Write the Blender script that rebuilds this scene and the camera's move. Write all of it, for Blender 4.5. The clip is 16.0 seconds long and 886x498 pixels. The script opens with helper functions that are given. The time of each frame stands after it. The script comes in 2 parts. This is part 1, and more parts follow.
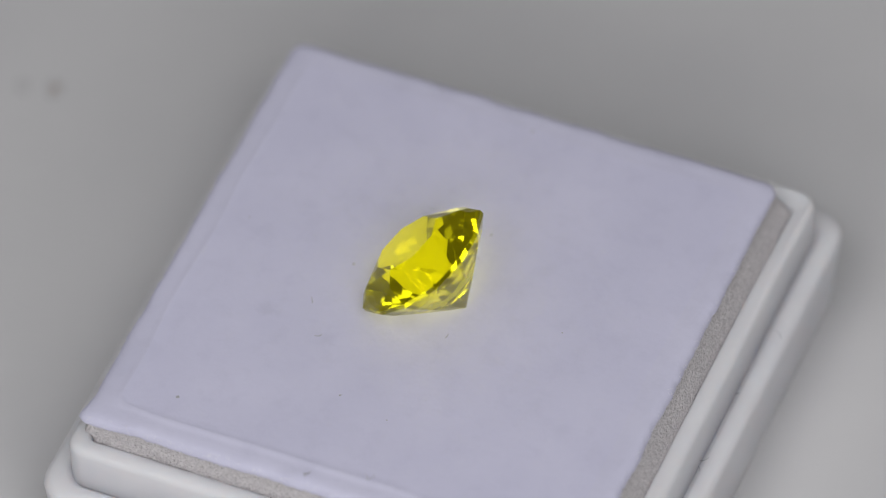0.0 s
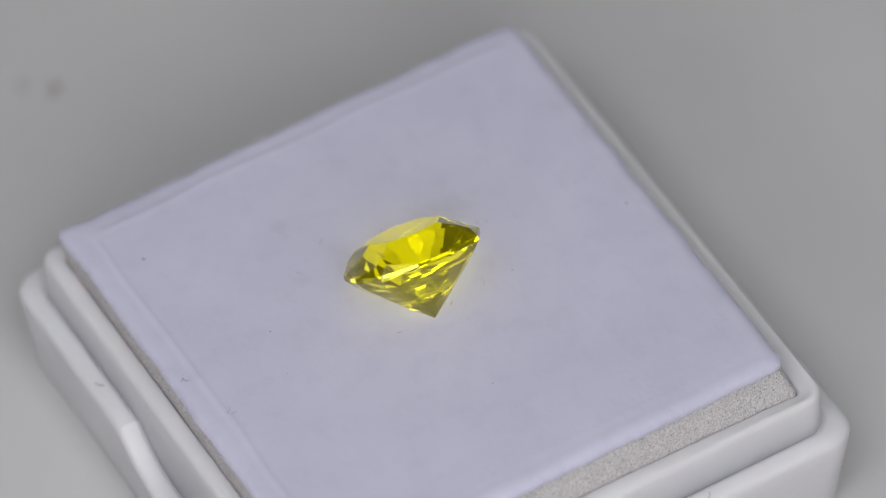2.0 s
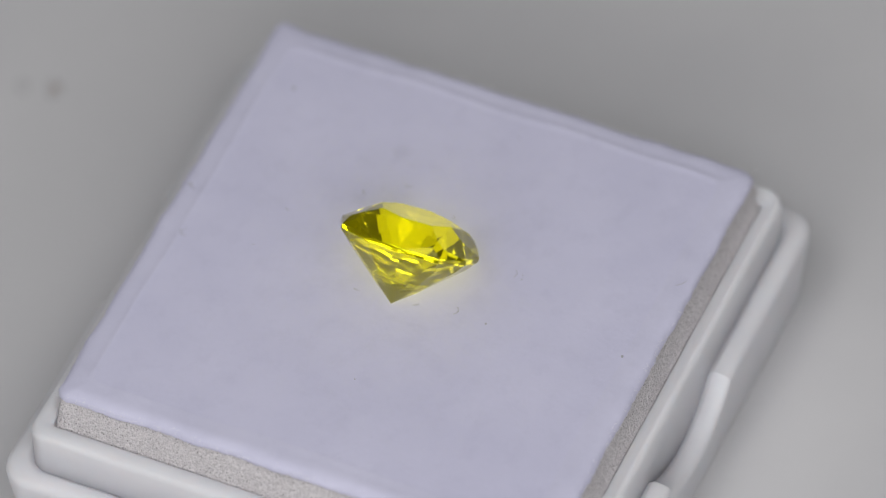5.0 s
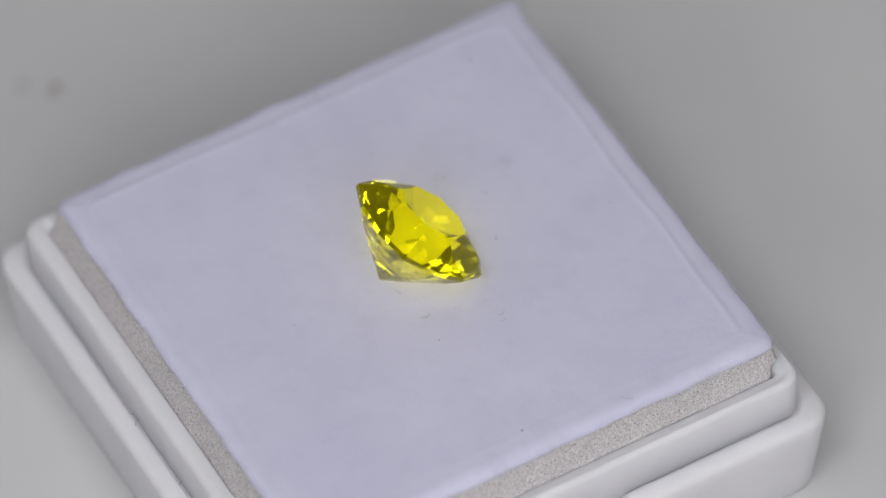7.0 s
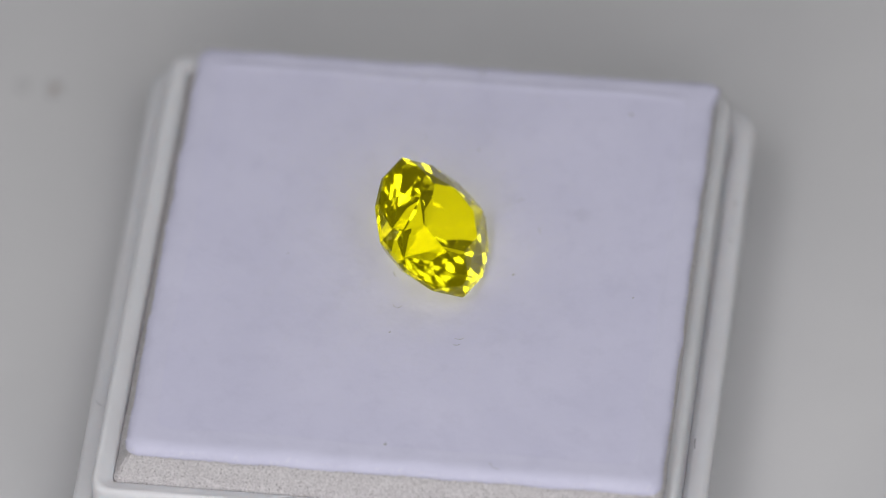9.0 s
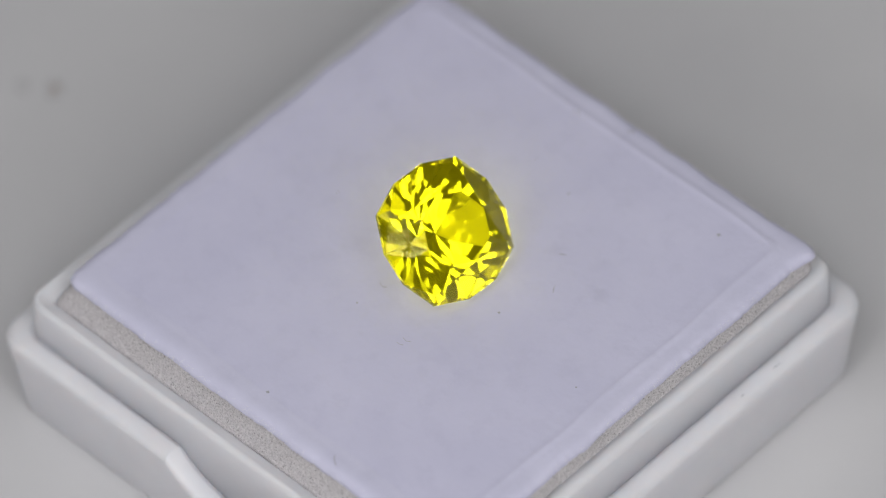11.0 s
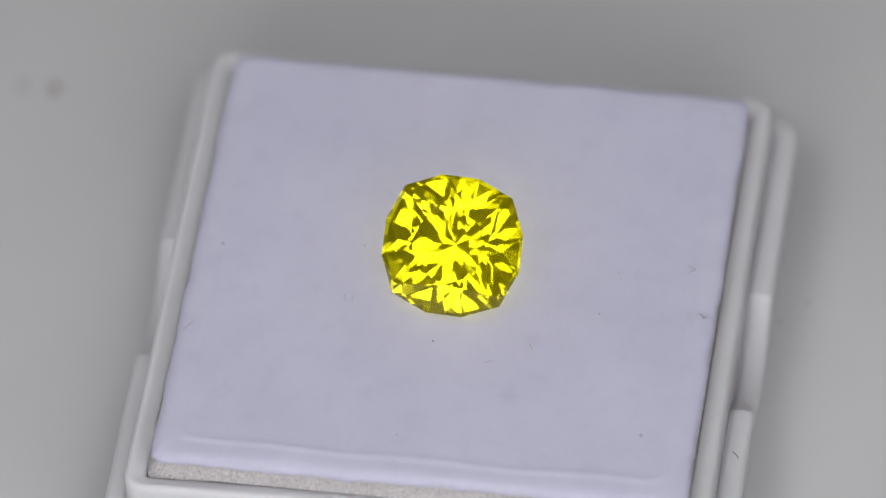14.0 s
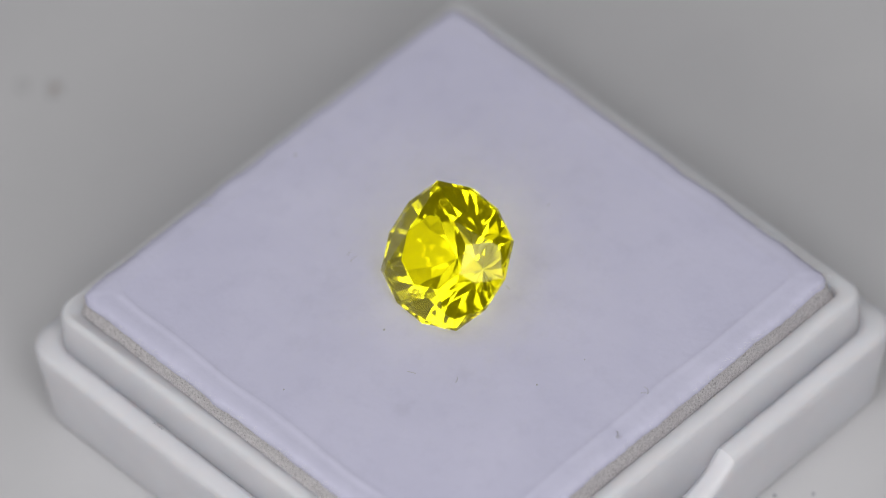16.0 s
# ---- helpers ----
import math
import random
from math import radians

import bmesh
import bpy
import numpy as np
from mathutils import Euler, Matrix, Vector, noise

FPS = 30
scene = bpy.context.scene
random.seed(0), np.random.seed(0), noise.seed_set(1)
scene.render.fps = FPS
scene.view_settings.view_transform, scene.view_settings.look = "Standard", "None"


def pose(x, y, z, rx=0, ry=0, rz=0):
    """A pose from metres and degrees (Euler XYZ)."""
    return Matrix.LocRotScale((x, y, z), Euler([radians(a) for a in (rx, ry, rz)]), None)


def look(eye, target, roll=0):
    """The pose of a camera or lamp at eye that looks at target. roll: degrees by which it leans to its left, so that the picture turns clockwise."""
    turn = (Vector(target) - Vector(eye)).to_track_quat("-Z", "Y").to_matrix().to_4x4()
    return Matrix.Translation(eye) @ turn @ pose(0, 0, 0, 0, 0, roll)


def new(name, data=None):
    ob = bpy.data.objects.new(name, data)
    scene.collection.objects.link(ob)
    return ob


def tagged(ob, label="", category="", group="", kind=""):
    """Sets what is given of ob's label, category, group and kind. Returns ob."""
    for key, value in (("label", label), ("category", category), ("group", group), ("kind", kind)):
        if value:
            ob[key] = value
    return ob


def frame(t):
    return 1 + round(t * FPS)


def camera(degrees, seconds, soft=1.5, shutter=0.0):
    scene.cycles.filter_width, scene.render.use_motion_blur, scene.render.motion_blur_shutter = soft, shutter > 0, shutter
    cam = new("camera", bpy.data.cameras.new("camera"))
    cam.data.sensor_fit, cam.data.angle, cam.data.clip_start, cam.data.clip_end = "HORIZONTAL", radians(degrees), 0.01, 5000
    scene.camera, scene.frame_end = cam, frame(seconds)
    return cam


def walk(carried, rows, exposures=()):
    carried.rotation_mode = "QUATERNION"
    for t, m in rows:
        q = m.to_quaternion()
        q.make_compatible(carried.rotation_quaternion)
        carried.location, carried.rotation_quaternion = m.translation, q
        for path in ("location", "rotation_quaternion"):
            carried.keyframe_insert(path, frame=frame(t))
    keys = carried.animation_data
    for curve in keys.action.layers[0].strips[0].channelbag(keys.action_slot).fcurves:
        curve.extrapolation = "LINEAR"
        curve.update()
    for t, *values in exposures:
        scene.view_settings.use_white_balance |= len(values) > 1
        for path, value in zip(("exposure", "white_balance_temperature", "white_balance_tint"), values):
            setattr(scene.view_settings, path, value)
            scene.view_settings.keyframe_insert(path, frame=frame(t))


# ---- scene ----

MM = 0.001
FOAM_TOP = 12.8 * MM          # height of the cushion above the table
TURN_RATE = -18.239           # degrees a second, the box turns clockwise seen from above
AXIS_TO_BOX = (0.70, -1.55)     # the box's middle, in mm from the axis of turning
BOX_TURN = -25.2              # the box's own turn at the start


# ---------------------------------------------------------------- camera
cam = camera(6.0, 16.0, soft=1.2)
eye = Vector((0.0, -0.34901, 0.42053 + FOAM_TOP))
way = Vector((0.001448, 0.641249, -0.767332))
stand = look(eye, eye + way, -2.79)
walk(cam, [(0.0, stand), (16.0, stand)],
     [(0.0, -0.07), (3.0, -0.05), (4.5, -0.02), (7.0, 0.02), (9.0, 0.02), (12.0, -0.03), (16.0, 0.0)])
cam.data.dof.use_dof = True
cam.data.dof.focus_distance = 0.5425
cam.data.dof.aperture_fstop = 18.5

# ---------------------------------------------------------------- light
world = bpy.data.worlds.new("dim_room")
world.use_nodes = True
world.node_tree.nodes["Background"].inputs[0].default_value = (0.5, 0.5, 0.52, 1)
world.node_tree.nodes["Background"].inputs[1].default_value = 0.02
scene.world = world


def softbox(name, place, target, size_x, size_y, watts, colour):
    data = bpy.data.lights.new(name, "AREA")
    data.shape, data.size, data.size_y = "RECTANGLE", size_x, size_y
    data.energy, data.color = watts, colour
    ob = new(name, data)
    ob.matrix_world = look(place, target)
    return ob


softbox("softbox_lamp", (0.06, -0.29, 0.275), (0, 0, 0.01), 0.19, 0.085, 0.15, (1.0, 0.985, 0.99))
for side_x in (-0.145, 0.115):          # two panels, one on each side of the lens
    softbox("softbox_lamp", (side_x, -0.24, 0.46), (0, 0, 0.01), 0.15, 0.205, 0.42, (0.985, 0.985, 1.0))
softbox("softbox_lamp", (-0.24, -0.12, 0.56), (0, 0, 0.01), 0.30, 0.24, 0.25, (0.98, 0.98, 1.0))
# unseen fill lamps, added low in front to brighten the near table and plastic
softbox("front_fill_lamp", (-0.09, -0.235, 0.16), (0, 0, 0.01), 0.14, 0.06, 0.16, (1.0, 0.985, 0.985))
softbox("front_fill_lamp", (0.08, -0.24, 0.16), (0, 0, 0.01), 0.13, 0.06, 0.135, (1.0, 0.985, 0.985))
softbox("ceiling_lamp", (0, 0.16, 0.80), (0, 0.0, 0), 0.70, 0.16, 0.58, (1.0, 0.99, 0.985))


# ---------------------------------------------------------------- materials
def material(name):
    m = bpy.data.materials.new(name)
    m.use_nodes = True
    nt = m.node_tree
    return m, nt, nt.nodes["Principled BSDF"]


def node(nt, kind, **values):
    n = nt.nodes.new(kind)
    for key, value in values.items():
        n.inputs[key.replace("_", " ")].default_value = value
    return n


def noise_at(nt, scale, detail=4.0, rough=0.55):
    co = nt.nodes.new("ShaderNodeTexCoord")
    n = node(nt, "ShaderNodeTexNoise", Scale=scale, Detail=detail, Roughness=rough)
    nt.links.new(co.outputs["Object"], n.inputs["Vector"])
    return n


def ramp(nt, source, stops):
    r = nt.nodes.new("ShaderNodeValToRGB")
    while len(r.color_ramp.elements) < len(stops):
        r.color_ramp.elements.new(0.5)
    for e, (at, colour) in zip(r.color_ramp.elements, stops):
        e.position, e.color = at, (*colour, 1)
    nt.links.new(source, r.inputs["Fac"])
    return r


def bump(nt, bsdf, source, strength, distance):
    b = node(nt, "ShaderNodeBump", Strength=strength, Distance=distance)
    nt.links.new(source, b.inputs["Height"])
    last = bsdf.inputs["Normal"].links
    if last:
        nt.links.new(last[0].from_socket, b.inputs["Normal"])
    nt.links.new(b.outputs["Normal"], bsdf.inputs["Normal"])


def table_material():
    m, nt, bsdf = material("matt_white_table")
    n = noise_at(nt, 60.0, 5.0)
    r = ramp(nt, n.outputs["Fac"], [(0.3, (0.605, 0.603, 0.615)), (0.7, (0.65, 0.646, 0.656))])
    nt.links.new(r.outputs["Color"], bsdf.inputs["Base Color"])
    bsdf.inputs["Roughness"].default_value = 0.6
    fine = noise_at(nt, 2500.0, 3.0)
    bump(nt, bsdf, fine.outputs["Fac"], 0.15, 0.00003)
    return m


def plastic_material():
    m, nt, bsdf = material("white_moulded_plastic")
    n = noise_at(nt, 220.0, 5.0)
    r = ramp(nt, n.outputs["Fac"], [(0.3, (0.735, 0.73, 0.765)), (0.7, (0.78, 0.775, 0.805))])
    nt.links.new(r.outputs["Color"], bsdf.inputs["Base Color"])
    bsdf.inputs["Roughness"].default_value = 0.45
    bsdf.inputs["Subsurface Weight"].default_value = 0.7
    bsdf.inputs["Subsurface Radius"].default_value = (1.0, 0.9, 0.85)
    bsdf.inputs["Subsurface Scale"].default_value = 0.0025
    fine = noise_at(nt, 1800.0, 4.0)
    bump(nt, bsdf, fine.outputs["Fac"], 0.12, 0.00004)
    return m


def fabric_material(name, low, high, stains=()):
    m, nt, bsdf = material(name)
    broad = noise_at(nt, 140.0, 5.0, 0.6)
    r = ramp(nt, broad.outputs["Fac"], [(0.25, low), (0.75, high)])
    blotch = noise_at(nt, 620.0, 4.0, 0.6)
    worn = ramp(nt, blotch.outputs["Fac"], [(0.28, (0.955, 0.955, 0.96)), (0.5, (1.0, 1.0, 1.0))])
    mix = nt.nodes.new("ShaderNodeMix")
    mix.data_type, mix.blend_type = "RGBA", "MULTIPLY"
    mix.inputs["Factor"].default_value = 1.0
    nt.links.new(r.outputs["Color"], mix.inputs["A"])
    nt.links.new(worn.outputs["Color"], mix.inputs["B"])
    shade = mix.outputs["Result"]
    co = nt.nodes.new("ShaderNodeTexCoord")
    for x, y, size, tone in stains:            # soft grey smudges, in mm from the cloth's middle
        far = nt.nodes.new("ShaderNodeVectorMath")
        far.operation = "DISTANCE"
        far.inputs[1].default_value = (x * MM, y * MM, 7.6 * MM)
        nt.links.new(co.outputs["Object"], far.inputs[0])
        ragged = nt.nodes.new("ShaderNodeMath")
        ragged.operation = "MULTIPLY_ADD"
        ragged.inputs[1].default_value = 0.0022
        nt.links.new(blotch.outputs["Fac"], ragged.inputs[0])
        nt.links.new(far.outputs["Value"], ragged.inputs[2])
        scaled = nt.nodes.new("ShaderNodeMath")
        scaled.operation = "DIVIDE"
        scaled.inputs[1].default_value = (size + 1.1) * MM
        nt.links.new(ragged.outputs["Value"], scaled.inputs[0])
        spot = ramp(nt, scaled.outputs["Value"], [(0.55, (tone, tone, tone)), (1.0, (1.0, 1.0, 1.0))])
        mix = nt.nodes.new("ShaderNodeMix")
        mix.data_type, mix.blend_type = "RGBA", "MULTIPLY"
        mix.inputs["Factor"].default_value = 1.0
        nt.links.new(shade, mix.inputs["A"])
        nt.links.new(spot.outputs["Color"], mix.inputs["B"])
        shade = mix.outputs["Result"]
    nt.links.new(shade, bsdf.inputs["Base Color"])
    bsdf.inputs["Roughness"].default_value = 0.95
    bsdf.inputs["Specular IOR Level"].default_value = 0.15
    bsdf.inputs["Sheen Weight"].default_value = 0.25
    bsdf.inputs["Sheen Roughness"].default_value = 0.5
    fibre = noise_at(nt, 2600.0, 5.0, 0.65)
    bump(nt, bsdf, fibre.outputs["Fac"], 0.35, 0.00006)
    soft = noise_at(nt, 350.0, 3.0)
    bump(nt, bsdf, soft.outputs["Fac"], 0.3, 0.0002)
    return m


def foam_material():
    m, nt, bsdf = material("open_cell_foam")
    co = nt.nodes.new("ShaderNodeTexCoord")
    cells = node(nt, "ShaderNodeTexVoronoi", Scale=7500.0)
    nt.links.new(co.outputs["Object"], cells.inputs["Vector"])
    # shade inside the open cells is painted: dark cell centres, then darker pits
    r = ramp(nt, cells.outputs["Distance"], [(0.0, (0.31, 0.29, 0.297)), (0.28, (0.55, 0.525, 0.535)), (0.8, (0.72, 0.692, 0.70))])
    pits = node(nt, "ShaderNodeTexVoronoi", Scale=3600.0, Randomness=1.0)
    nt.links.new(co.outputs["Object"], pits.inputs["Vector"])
    pit_shade = ramp(nt, pits.outputs["Distance"], [(0.10, (0.30, 0.28, 0.27)), (0.26, (1.0, 1.0, 1.0))])
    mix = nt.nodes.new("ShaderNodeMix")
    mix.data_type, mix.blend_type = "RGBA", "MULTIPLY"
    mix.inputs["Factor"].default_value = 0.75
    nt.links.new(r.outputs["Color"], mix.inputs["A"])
    nt.links.new(pit_shade.outputs["Color"], mix.inputs["B"])
    nt.links.new(mix.outputs["Result"], bsdf.inputs["Base Color"])
    bsdf.inputs["Roughness"].default_value = 0.5
    bump(nt, bsdf, cells.outputs["Distance"], 0.8, 0.00008)
    big = noise_at(nt, 900.0, 4.0)
    bump(nt, bsdf, big.outputs["Fac"], 0.3, 0.00012)
    return m


def gem_material():
    m, nt, bsdf = material("yellow_faceted_stone")
    bsdf.inputs["Base Color"].default_value = (1.0, 0.92, 0.006, 1)
    bsdf.inputs["Roughness"].default_value = 0.0
    bsdf.inputs["IOR"].default_value = 1.82
    bsdf.inputs["Transmission Weight"].default_value = 0.945
    bsdf.inputs["Specular Tint"].default_value = (1.0, 0.94, 0.4, 1)
    return m


def lint_material(name, low, high):
    m, nt, bsdf = material(name)
    n = noise_at(nt, 4000.0)
    r = ramp(nt, n.outputs["Fac"], [(0.3, low), (0.7, high)])
    nt.links.new(r.outputs["Color"], bsdf.inputs["Base Color"])
    bsdf.inputs["Roughness"].default_value = 0.9
    return m


def wall_material():
    m, nt, bsdf = material("grey_painted_wall")
    n = noise_at(nt, 9.0, 5.0)
    r = ramp(nt, n.outputs["Fac"], [(0.3, (0.24, 0.24, 0.24)), (0.7, (0.27, 0.27, 0.27))])
    nt.links.new(r.outputs["Color"], bsdf.inputs["Base Color"])
    bsdf.inputs["Roughness"].default_value = 0.9
    return m


TABLE, PLASTIC, FOAM = table_material(), plastic_material(), foam_material()
FABRIC = fabric_material("brushed_white_fabric", (0.61, 0.605, 0.775), (0.68, 0.672, 0.84),
                         ((-10.4, -5.1, 0.9, 0.935), (-5.5, -5.9, 0.7, 0.96), (-9.6, -4.2, 0.5, 0.95)))
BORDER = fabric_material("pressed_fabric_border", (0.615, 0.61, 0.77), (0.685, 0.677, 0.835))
FRAY = fabric_material("loose_white_fibre", (0.80, 0.795, 0.85), (0.88, 0.875, 0.91))
GEM, WALL = gem_material(), wall_material()
LINT = lint_material("grey_lint", (0.34, 0.34, 0.37), (0.50, 0.50, 0.53))
RING = lint_material("grey_lens_ring", (0.44, 0.44, 0.45), (0.50, 0.50, 0.51))
GRAIN = lint_material("brown_grain", (0.16, 0.08, 0.03), (0.24, 0.12, 0.05))


# ---------------------------------------------------------------- mesh helpers
def mesh_object(name, bm, mat, smooth=False):
    bmesh.ops.recalc_face_normals(bm, faces=bm.faces)
    data = bpy.data.meshes.new(name)
    bm.to_mesh(data)
    bm.free()
    data.materials.append(mat)
    for f in data.polygons:
        f.use_smooth = smooth
    return new(name, data)


def part(name, bm, mat, parent, label="", smooth=False):
    ob = mesh_object(name, bm, mat, smooth)
    ob.parent = parent
    return tagged(ob, label=label)


def slab(x0, y0, z0, x1, y1, z1):
    bm = bmesh.new()
    bmesh.ops.create_cube(bm, size=1.0)
    for v in bm.verts:
        v.co = Vector(((x0 + x1) / 2 + v.co.x * (x1 - x0), (y0 + y1) / 2 + v.co.y * (y1 - y0), (z0 + z1) / 2 + v.co.z * (z1 - z0)))
    return bm


def rounded_square(half, radius, along=64, round_steps=10):
    """Points of a square with rounded corners, in mm, with many points along each side."""
    pts = []
    straight = half - radius
    for k in range(4):
        a = k * math.pi / 2
        c, s = math.cos(a), math.sin(a)
        side = [(half, -straight + 2 * straight * i / along) for i in range(along)]
        side += [(straight + radius * math.cos(b), straight + radius * math.sin(b))
                 for b in (math.pi / 2 * j / round_steps for j in range(round_steps))]
        pts += [(c * x - s * y, s * x + c * y) for x, y in side]
    return pts


def loft(bm, loops, cap_first=True, cap_last=True):
    rings = [[bm.verts.new(Vector(p) * MM) for p in loop] for loop in loops]
    for a, b in zip(rings, rings[1:]):
        n = len(a)
        for i in range(n):
            bm.faces.new((a[i], a[(i + 1) % n], b[(i + 1) % n], b[i]))
    if cap_first:
        bm.faces.new(rings[0])
    if cap_last:
        bm.faces.new(rings[-1])


# ---------------------------------------------------------------- the setting
def setting():
    bm = slab(-0.9, -0.9, -0.03, 0.9, 0.9, 0.0)
    tagged(mesh_object("ground", bm, TABLE), "matt white tabletop under the gem box", "table", kind="structure")
    for name, box in (("wall_north", (-0.93, 0.9, -0.03, 0.93, 0.93, 1.1)), ("wall_south", (-0.93, -0.93, -0.03, 0.93, -0.9, 1.1)),
                      ("wall_east", (0.9, -0.9, -0.03, 0.93, 0.9, 1.1)), ("wall_west", (-0.93, -0.9, -0.03, -0.9, 0.9, 1.1))):
        tagged(mesh_object(name, slab(*box), WALL), "plain grey painted wall of the room", "wall", kind="structure")
    tagged(mesh_object("ceiling", slab(-0.93, -0.93, 1.1, 0.93, 0.93, 1.13), WALL), "plain grey ceiling of the room", "ceiling", kind="structure")


# ---------------------------------------------------------------- the box
BOX = pose(AXIS_TO_BOX[0] * MM, AXIS_TO_BOX[1] * MM, 0, 0, 0, BOX_TURN)
NOTCH_MID, NOTCH_HALF, NOTCH_DEPTH = -0.4, 4.9, 2.2


def notch(x, y, half):
    """How far the outer rim is scooped out at a point of the two notched sides."""
    if abs(y) < half - 3.0 or abs(x - NOTCH_MID) >= NOTCH_HALF:
        return 0.0
    return NOTCH_DEPTH * (1 - (abs(x - NOTCH_MID) / NOTCH_HALF) ** 2.0) ** 0.8


def gem_box():
    root = new("gem_box")
    tagged(root, "square white plastic gem box with stepped rim and scooped sides", "box")
    root.matrix_world = BOX
    # outer wall, from the foot up over the rim into the step: half width, height, corner radius, share of the scoop
    outer = [(19.45, 0.0, 1.9, 0), (19.62, 0.1, 1.95, 0), (19.75, 0.4, 2.0, 0), (20.0, 3.4, 2.0, 0), (20.22, 5.6, 2.0, 0.75), (20.3, 6.62, 2.0, 1),
             (20.26, 6.86, 1.97, 1), (20.13, 7.06, 1.9, 1), (19.9, 7.16, 1.8, 1), (19.6, 7.2, 1.7, 1), (19.15, 7.2, 1.5, 1), (19.0, 7.14, 1.45, 1),
             (18.88, 7.0, 1.4, 1), (18.78, 6.9, 1.4, 1), (18.5, 6.86, 1.3, 1), (18.2, 3.8, 1.3, 0), (16.0, 0.9, 1.3, 0)]
    bm = bmesh.new()
    loops = []
    for half, z, radius, share in outer:
        ring = []
        for x, y in rounded_square(half, radius, 80):
            for end in (NOTCH_MID - NOTCH_HALF, NOTCH_MID + NOTCH_HALF):          # a row of points right at each end of the scoop
                if abs(y) > half - 3.0 and abs(x - end) < 0.23:
                    x = end
            ring.append((x, y, z - share * notch(x, y, half)))
        loops.append(ring)
    loft(bm, loops)
    for e in bm.edges:
        p, q = (v.co / MM for v in e.verts)
        if abs(abs(p.x - NOTCH_MID) - NOTCH_HALF) < 0.01 and abs(abs(q.x - NOTCH_MID) - NOTCH_HALF) < 0.01 and min(abs(p.y), abs(q.y), p.z, q.z) > 3.8:
            e.smooth = False
    part("outer_tray", bm, PLASTIC, root, "white plastic outer tray with scooped sides", smooth=True)
    inner = [(18.72, 3.6, 1.3), (18.72, 9.95, 1.3), (18.68, 10.16, 1.28), (18.57, 10.32, 1.2), (18.38, 10.4, 1.1), (18.1, 10.43, 0.9),
             (17.62, 10.36, 0.5), (17.48, 10.3, 0.4), (17.4, 10.12, 0.35), (17.38, 5.1, 0.35), (15.0, 5.0, 0.35)]
    bm = bmesh.new()
    # the lip sags a little on one side
    loft(bm, [[(x, y, z - (0.4 * max(0.0, y / h) ** 2 if 17.3 < h < 18.2 and z > 9.0 else 0.0)) for x, y in rounded_square(h, r)] for h, z, r in inner])
    part("inner_rim", bm, PLASTIC, root, "raised inner plastic rim round the cushion", smooth=True)
    return root


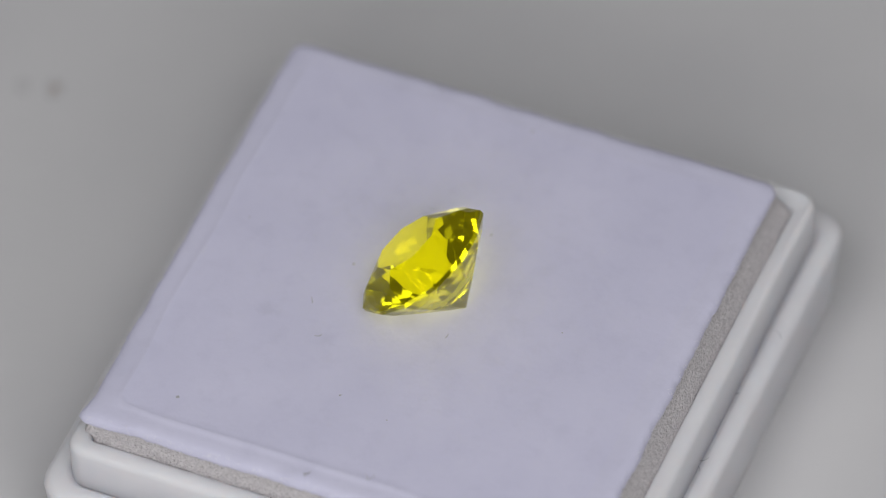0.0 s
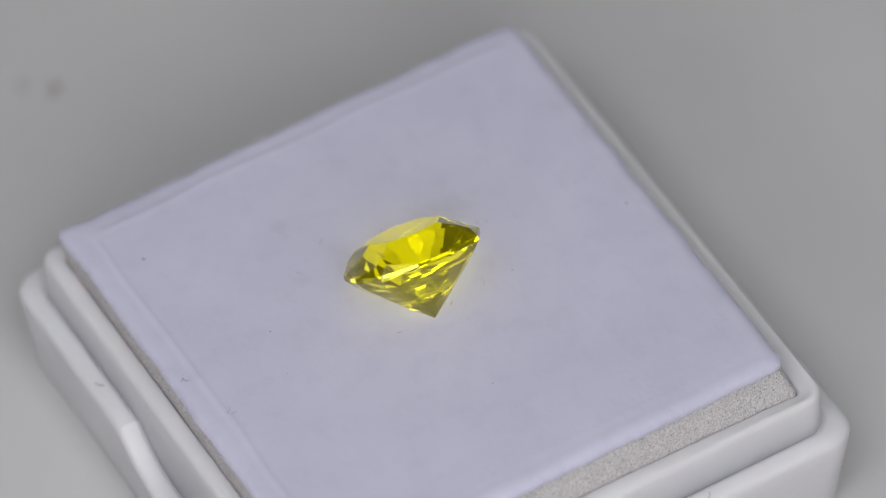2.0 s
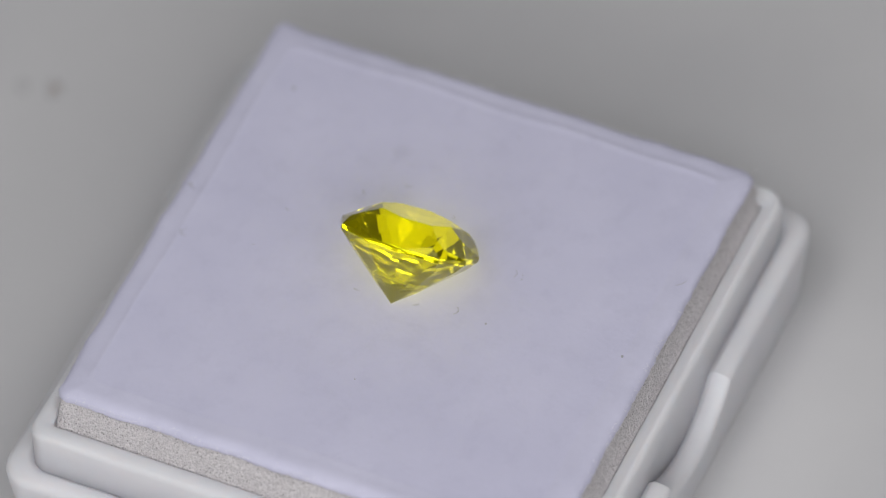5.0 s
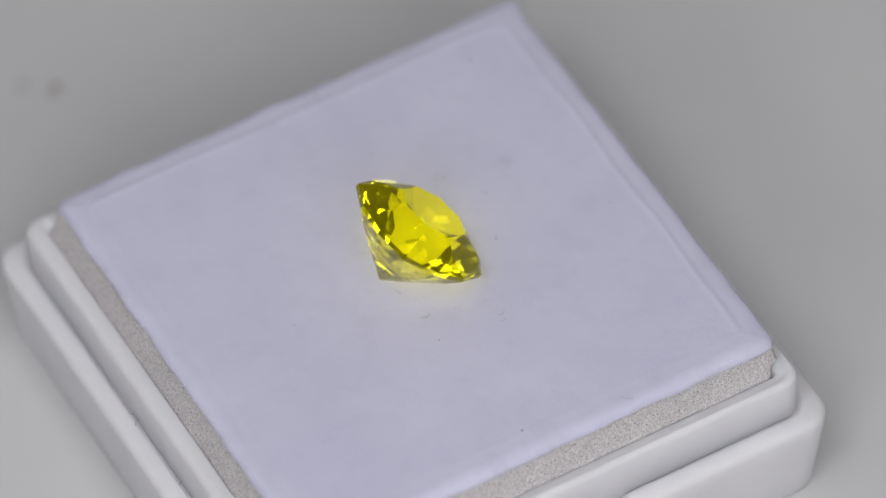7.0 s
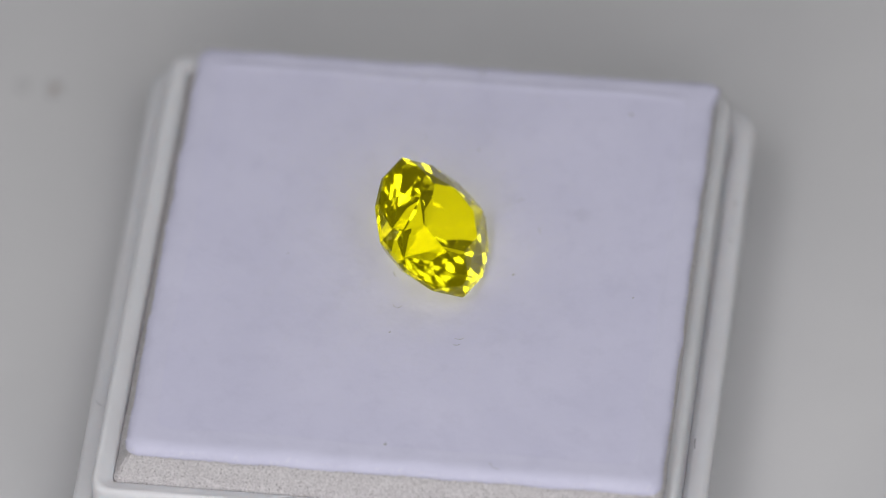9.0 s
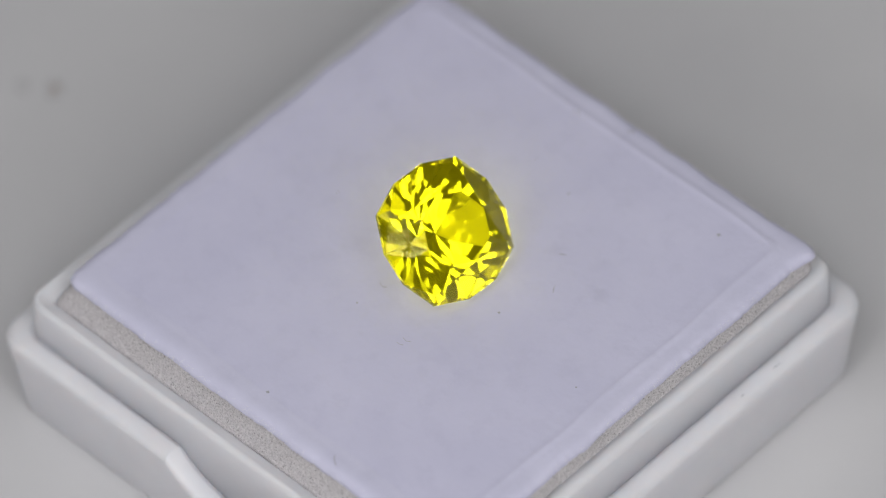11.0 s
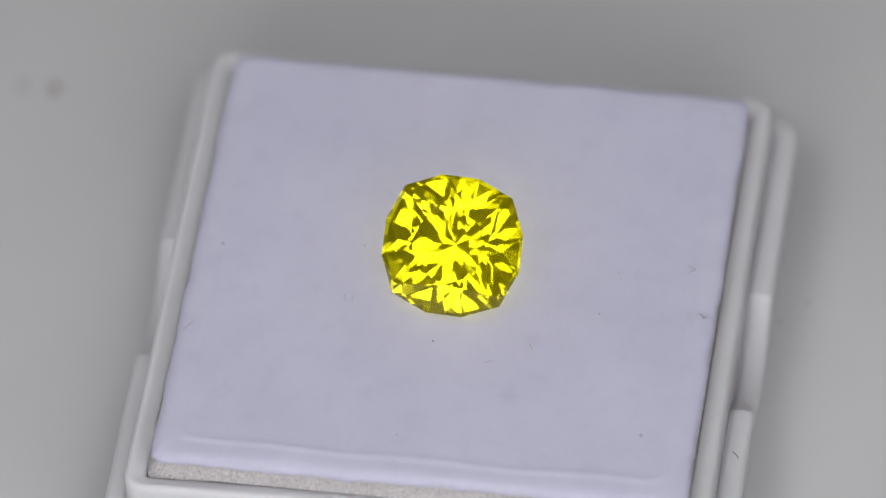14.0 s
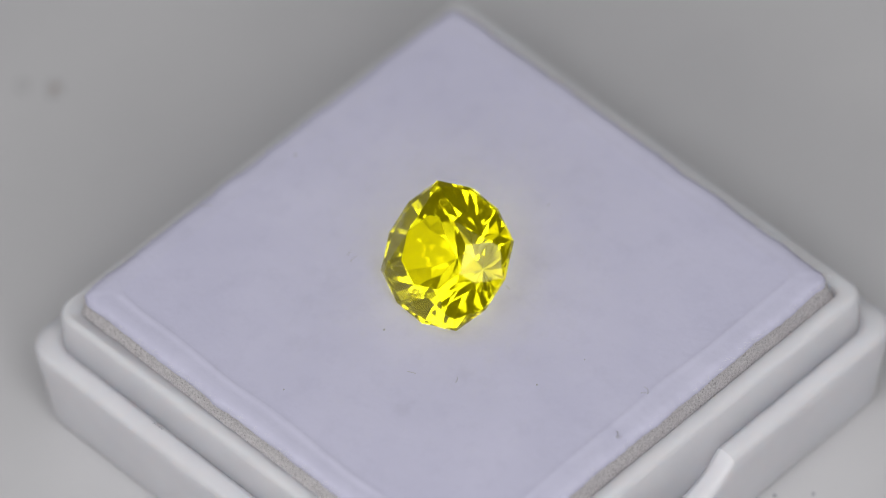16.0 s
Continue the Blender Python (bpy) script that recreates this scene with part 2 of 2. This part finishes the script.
def cushion():
    root = new("foam_cushion")
    tagged(root, "square foam cushion with white brushed fabric top", "cushion")
    root.matrix_world = BOX @ pose(0, 0, 5.2 * MM)
    top = FOAM_TOP / MM - 5.2
    bm = bmesh.new()
    rows = []
    for z in np.linspace(0.0, top - 0.75, 34):
        lean = max(0.0, (z - 4.6) / (top - 0.75 - 4.6))      # from the rim up to the narrower fabric
        half = 17.37 - 0.42 * lean
        ring = []
        for x, y in rounded_square(half, 0.5, 120, 3):
            n = noise.noise(Vector((x * 0.8, y * 0.8, z * 0.8))) * 0.06 + noise.noise(Vector((x * 5, y * 5, z * 5))) * 0.05
            over = 0.5 * max(0.0, 1 - (z - 5.5) / 1.5) if x < -16 and z > 5.5 else 0.0     # squeezed out over the rim
            ring.append((x * (1 + n / 17) - 0.62 * lean - over, y * (1 + n / 17) - 0.28 * lean, z))
        rows.append(ring)
    loft(bm, rows)
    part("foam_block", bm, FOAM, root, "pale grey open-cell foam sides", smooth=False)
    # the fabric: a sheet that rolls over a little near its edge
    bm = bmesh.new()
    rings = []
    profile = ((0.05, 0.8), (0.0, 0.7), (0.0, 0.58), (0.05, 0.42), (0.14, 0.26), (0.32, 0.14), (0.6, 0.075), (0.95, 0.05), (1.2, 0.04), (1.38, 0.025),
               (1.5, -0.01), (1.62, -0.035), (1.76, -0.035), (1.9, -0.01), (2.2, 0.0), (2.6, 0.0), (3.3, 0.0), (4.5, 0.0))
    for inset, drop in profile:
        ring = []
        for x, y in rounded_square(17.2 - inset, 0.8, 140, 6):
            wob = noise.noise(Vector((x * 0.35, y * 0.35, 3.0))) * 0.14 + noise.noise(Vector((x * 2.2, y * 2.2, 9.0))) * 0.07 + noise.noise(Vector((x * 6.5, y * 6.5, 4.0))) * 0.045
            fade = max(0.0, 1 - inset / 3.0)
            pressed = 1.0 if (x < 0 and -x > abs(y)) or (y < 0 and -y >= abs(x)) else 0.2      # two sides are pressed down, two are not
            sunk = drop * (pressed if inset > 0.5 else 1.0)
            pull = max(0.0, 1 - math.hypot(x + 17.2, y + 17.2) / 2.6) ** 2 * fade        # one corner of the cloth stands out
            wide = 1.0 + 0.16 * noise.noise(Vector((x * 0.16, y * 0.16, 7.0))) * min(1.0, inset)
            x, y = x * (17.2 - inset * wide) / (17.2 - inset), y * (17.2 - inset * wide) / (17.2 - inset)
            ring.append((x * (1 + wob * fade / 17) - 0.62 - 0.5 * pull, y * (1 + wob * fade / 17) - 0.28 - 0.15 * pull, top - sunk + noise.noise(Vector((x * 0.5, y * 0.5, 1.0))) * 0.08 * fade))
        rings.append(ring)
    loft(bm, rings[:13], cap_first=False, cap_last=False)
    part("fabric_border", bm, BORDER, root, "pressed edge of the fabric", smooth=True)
    bm = bmesh.new()
    loft(bm, rings[12:], cap_first=False, cap_last=True)
    part("fabric_top", bm, FABRIC, root, "white brushed fabric facing", smooth=True)
    # loose fibres and tufts along the cut edge
    rng = random.Random(11)
    verts, faces = [], []
    for k in range(1800):
        u, side = rng.uniform(-17.1, 17.1), k % 4
        clump = noise.noise(Vector((u * 0.9, side * 7.0, 0.0))) + 0.55 * noise.noise(Vector((u * 3.1, side * 7.0, 5.0)))
        if clump < rng.uniform(-0.5, 0.35):
            continue
        cos_s, sin_s = ((1, 0), (0, 1), (-1, 0), (0, -1))[side]
        out = 17.16 + rng.uniform(-0.3, 0.05)
        along, grow = rng.uniform(-0.5, 0.5), rng.uniform(0.02, 0.3)
        drop0, drop1, thick = rng.uniform(0.08, 0.5), rng.uniform(0.02, 0.7), rng.uniform(0.007, 0.014)
        ends = []
        for o, a, d in ((out, u, drop0), (out + grow * 0.6, u + along * 0.4, (drop0 + drop1) / 2 - 0.06), (out + grow, u + along, drop1)):
            ends.append(Vector((o * cos_s - a * sin_s - 0.62, o * sin_s + a * cos_s - 0.28, top - d)))
        base = len(verts)
        for i, e in enumerate(ends):
            w = thick * (1.0, 0.9, 0.35)[i]
            for b in range(3):
                ang = 2.094 * b
                verts.append((e + Vector((-sin_s * math.cos(ang) * w, cos_s * math.cos(ang) * w, math.sin(ang) * w))) * MM)
        for i in range(2):
            for b in range(3):
                p, q = base + 3 * i + b, base + 3 * i + (b + 1) % 3
                faces.append((p, q, q + 3, p + 3))
        faces.append((base + 6, base + 7, base + 8))
    data = bpy.data.meshes.new("frayed_edge")
    data.from_pydata(verts, [], faces)
    data.materials.append(FRAY)
    fray = new("frayed_edge", data)
    fray.parent = root
    tagged(fray, "white frayed fibres along the cut fabric edge", kind="stuff")
    return root


# ---------------------------------------------------------------- the stone
GEM_AXIS = 152.0        # the way its axis leans at the start
GEM_TILT = 42.0
GEM_POSE = pose(2.08 * MM, -2.71 * MM, FOAM_TOP + 0.11 * MM, 0, 0, GEM_AXIS + 90) @ pose(0, 0, 0, GEM_TILT)


def facet(name, bm, root):
    data = bpy.data.meshes.new(name)
    bm.to_mesh(data)
    bm.free()
    data.materials.append(GEM)
    ob = new(name, data)
    ob.parent = root
    ob.visible_shadow = name in ("girdle", "crown_break")      # the clear inner facets let the light through to the fabric
    return ob


def gemstone():
    """Cut from a block by planes, as a stone is; in mm, the culet at the origin and the axis along z."""
    cut = bmesh.new()
    bmesh.ops.create_cube(cut, size=14.0)

    def plane(point, normal):
        geom = cut.verts[:] + cut.edges[:] + cut.faces[:]
        done = bmesh.ops.bisect_plane(cut, geom=geom, plane_co=point, plane_no=normal, clear_outer=True, dist=1e-5)
        edges = [e for e in done["geom_cut"] if isinstance(e, bmesh.types.BMEdge)]
        if edges:
            bmesh.ops.contextual_create(cut, geom=edges)

    girdle_low, girdle_high, table_z = 3.95, 4.5, 6.0
    corner, side = 4.87, 4.56
    points = []
    for k in range(4):
        for turn, r in ((-45, corner), (-14.8, side), (14.8, side)):
            a = radians(turn + 90 * k)
            points.append(Vector((r * math.cos(a), r * math.sin(a), 0)))
    n = len(points)
    knee, tip = 1.75, radians(40.6)

    def cut_through(p, q, r):
        """A facet through three points, its outer side away from the middle of the stone."""
        normal = (q - p).cross(r - p).normalized()
        plane(p, normal if normal.dot(p - Vector((0, 0, girdle_low))) > 0 else -normal)
        return normal

    for i in range(n):
        p, q = points[i], points[(i + 1) % n]
        out = Vector(((q - p).y, -(q - p).x, 0)).normalized()
        reach = out.dot(p)
        plane(out * reach, out)
        # long pavilion facets under the girdle edges, and short steep breaks at their tops
        ang = math.atan2(girdle_low + 0.1 - knee * math.tan(tip), reach - knee)
        plane(out * reach + Vector((0, 0, girdle_low + 0.1)), Vector((out.x * math.sin(ang), out.y * math.sin(ang), -math.cos(ang))))
        steep = ang + radians(7.0)
        plane(out * reach + Vector((0, 0, girdle_low + 0.26)), Vector((out.x * math.sin(steep), out.y * math.sin(steep), -math.cos(steep))))
    # the tip of the pavilion, one facet under each girdle vertex
    for p in points:
        out = p.normalized()
        plane(Vector((0, 0, 0)), Vector((out.x * math.sin(tip), out.y * math.sin(tip), -math.cos(tip))))

    # crown: an eight-sided table, eight star facets, kites at the corners, two mains and their break facets on each side
    def at(r, degrees, z):
        return Vector((r * math.cos(radians(degrees)), r * math.sin(radians(degrees)), z))

    star_z = 5.42
    for k in range(4):
        middle = 90 * k
        flat = at(2.42, middle, table_z)
        for side_of in (-1, 1):
            diagonal = middle + 45 * side_of
            star, inner = at(3.88, diagonal, star_z), at(2.42, diagonal, table_z)
            girdle_corner, girdle_side = at(corner, diagonal, girdle_high), at(side, middle + 14.8 * side_of, girdle_high)
            cut_through(star, inner, flat)
            main = cut_through(star, flat, girdle_side)
            across = at(1.0, diagonal + 90, 0)
            kite = cut_through(star, girdle_corner, star + across)
            ridge = main.cross(kite).normalized()
            ridge = ridge if ridge.z < 0 else -ridge
            cut_through(girdle_corner, girdle_side, star + ridge * 0.42 * (girdle_high - star.z) / ridge.z)
            fall = main.x * math.cos(radians(middle)) + main.y * math.sin(radians(middle))
            low = at(3.35, middle, table_z - (3.35 - 2.42) * fall / main.z)
            cut_through(girdle_side, at(side, middle - 14.8 * side_of, girdle_high), low)
    plane(Vector((0, 0, table_z)), Vector((0, 0, 1)))
    bmesh.ops.remove_doubles(cut, verts=cut.verts, dist=1e-4)
    for v in cut.verts:
        v.co *= 1.017 * MM
    bmesh.ops.recalc_face_normals(cut, faces=cut.faces)
    root = new("gemstone")
    root.matrix_world = GEM_POSE
    tagged(root, "bright yellow transparent faceted cushion-cut gemstone lying on white fabric", "gemstone")
    # every facet is a part of its own; the girdle is one band
    tiers = (("table_facet", 0.99, 2.0), ("star_facet", 0.9, 0.99), ("crown_main", 0.8, 0.9), ("crown_break", 0.2, 0.8),
             ("pavilion_main", -0.758, -0.2), ("culet_facet", -2.0, -0.758))
    cut.normal_update()
    band = bmesh.new()
    for f in cut.faces:
        name = next((tier for tier, low, high in tiers if low < f.normal.z <= high), None)
        piece = bmesh.new() if name else band
        piece.faces.new([piece.verts.new(v.co) for v in f.verts])
        if name:
            facet(name, piece, root)
    bmesh.ops.remove_doubles(band, verts=band.verts, dist=1e-7)
    facet("girdle", band, root)
    cut.free()
    return root


# ---------------------------------------------------------------- lint and dust
def fibre(x, y, z, length, turn, curl, thick=0.035):
    """A curled lint fibre lying at (x, y, z) mm."""
    bm = bmesh.new()
    steps, sides = 10, 6
    a, px, py = radians(turn) - radians(curl) / 2, 0.0, 0.0
    spine = []
    for i in range(steps + 1):
        spine.append((px, py, a))
        px += length / steps * math.cos(a)
        py += length / steps * math.sin(a)
        a += radians(curl) / steps
    mx, my = spine[steps // 2][0], spine[steps // 2][1]
    loops = []
    for i, (sx, sy, sa) in enumerate(spine):
        r = thick * (0.45 if i in (0, steps) else 1.0)
        lift = thick + 0.05 * (math.sin(i * 0.9) + 1) * 0.3
        loops.append([(sx - mx - math.sin(sa) * r * math.cos(b), sy - my + math.cos(sa) * r * math.cos(b), lift + r * math.sin(b))
                      for b in (2 * math.pi * k / sides for k in range(sides))])
    loft(bm, loops)
    ob = mesh_object("lint_fibre", bm, LINT, smooth=True)
    ob.matrix_world = pose(x * MM, y * MM, z * MM)
    return ob


def speck(x, y, z, size):
    bm = bmesh.new()
    bmesh.ops.create_icosphere(bm, subdivisions=2, radius=size / 2 * MM)
    for v in bm.verts:
        n = 1 + 0.5 * noise.noise(Vector((v.co.x / MM * 4 + x, v.co.y / MM * 4 + y, v.co.z / MM * 4)))
        v.co = Vector((v.co.x * n * 1.25, v.co.y * n, v.co.z * n * 0.45))
    low = min(v.co.z for v in bm.verts)
    for v in bm.verts:
        v.co.z -= low
    ob = mesh_object("dust_speck", bm, LINT, smooth=True)
    ob.matrix_world = pose(x * MM, y * MM, z * MM)
    return ob


# spots of lens dust, which do not turn, added as marks on the table
STILL_MARKS = ((-25.02, 29.01, 0.62, True), (-27.18, 29.41, 0.5, False))


def lens_dust_mark(x, y, size, dark):
    """Dust on the lens imitated on the table: a low ring with a brown dot in its middle."""
    root = new("lens_dust_spot")
    root.matrix_world = pose(x * MM, y * MM, 0)
    tagged(root, "small ring mark on the white tabletop, standing in for lens dust", "dried drop", "marks on the table")
    bm = bmesh.new()
    rings = []
    for r, z in ((0.72, 0.0), (0.8, 0.05), (0.92, 0.05), (1.0, 0.0)):
        rings.append([(size * r * math.cos(a), size * 1.4 * r * math.sin(a), z) for a in (2 * math.pi * k / 32 for k in range(32))])
    loft(bm, rings, cap_first=False, cap_last=False)
    part("ring", bm, RING, root, smooth=True)
    if dark:
        centre_dot = speck(0, 0, 0, 0.36)
        centre_dot.name, centre_dot.parent = "centre_dot", root
        centre_dot.data.materials[0] = GRAIN


def lint():
    cushion_z, rim_z = FOAM_TOP / MM, 7.22
    made = []
    for x, y, length, turn, curl, thick in (
            (-4.5, -16.25, 0.8, 40, 110, 0.02), (-4.75, -16.1, 0.5, 110, 40, 0.02), (0.77, -4.92, 0.42, 60, 30, 0.026), (2.23, -1.1, 0.45, 100, 70, 0.024),
            (2.9, 1.6, 0.75, 160, 130, 0.022), (-0.05, 5.45, 0.7, 165, 70, 0.018), (0.25, 5.85, 0.55, 170, 50, 0.017),
            (1.2, 16.1, 0.9, 118, 40, 0.02), (-7.8, -1.37, 0.6, 95, 35, 0.022), (-8.5, -15.6, 0.55, 20, 120, 0.026),
            (-8.7, -15.7, 0.4, 110, 60, 0.022), (-7.49, -4.36, 0.55, 10, 60, 0.022)):
        ob = fibre(x, y, cushion_z, length, turn, curl, thick)
        made.append(tagged(ob, "thin dark grey lint fibre on the white fabric", "lint", "lint on the cushion"))
    for x, y, length, turn, curl, thick in (
            (-15.85, -15.45, 0.7, 20, 60, 0.05), (22.4, -1.6, 0.8, 120, 90, 0.022), (-12.9, 14.4, 0.85, 70, 15, 0.045), (-22.1, -3.8, 0.7, 60, 20, 0.03),
            (16.95, -11.7, 0.8, 30, 80, 0.02), (16.55, -12.4, 0.5, 95, 120, 0.018), (19.35, -6.35, 0.3, 10, 20, 0.03), (-20.7, -0.8, 0.35, 70, 30, 0.03),
            (0.33, 19.65, 0.5, 140, 90, 0.02)):
        ob = fibre(x, y, rim_z, length, turn, curl, thick)
        made.append(tagged(ob, "short dark lint fibre on the white plastic rim", "lint", "lint on the rim"))
    for x, y, size in ((7.1, 12.05, 0.18), (3.99, 3.38, 0.13), (8.18, -5.12, 0.12), (-5.04, 1.5, 0.13), (-16.65, -8.8, 0.23),
                       (-6.25, -9.35, 0.12), (-11.68, 5.93, 0.1), (-3.36, -11.57, 0.09)):
        made.append(tagged(speck(x, y, cushion_z, size), "tiny dark dust speck on the white fabric", "dust speck", "dust on the cushion"))
    bit = tagged(speck(19.4, 0.6, FOAM_TOP / MM - 0.12, 0.12), "tiny reddish brown speck on the cloth's border", "dust speck", "dust on the cushion")
    bit.data.materials[0] = GRAIN
    made.append(bit)
    for x, y, size in ((0.36, -25.8, 0.24), (-0.57, -23.44, 0.26)):
        made.append(tagged(speck(x, y, 0.0, size), "small grey dust speck on the tabletop", "dust speck", "dust on the table"))
    for x, y, size, dark in STILL_MARKS:
        lens_dust_mark(x, y, size, dark)
    return made


# ---------------------------------------------------------------- motion
def spin(ob):
    """The turning about the upright axis at the origin, shared by all that rides along."""
    start = ob.matrix_world.copy()
    walk(ob, [(k * 0.25, pose(0, 0, 0, 0, 0, TURN_RATE * k * 0.25) @ start) for k in range(65)])


setting()
riders = [gem_box(), cushion(), gemstone(), *lint()]


def motions():
    for ob in riders:
        spin(ob)


motions()
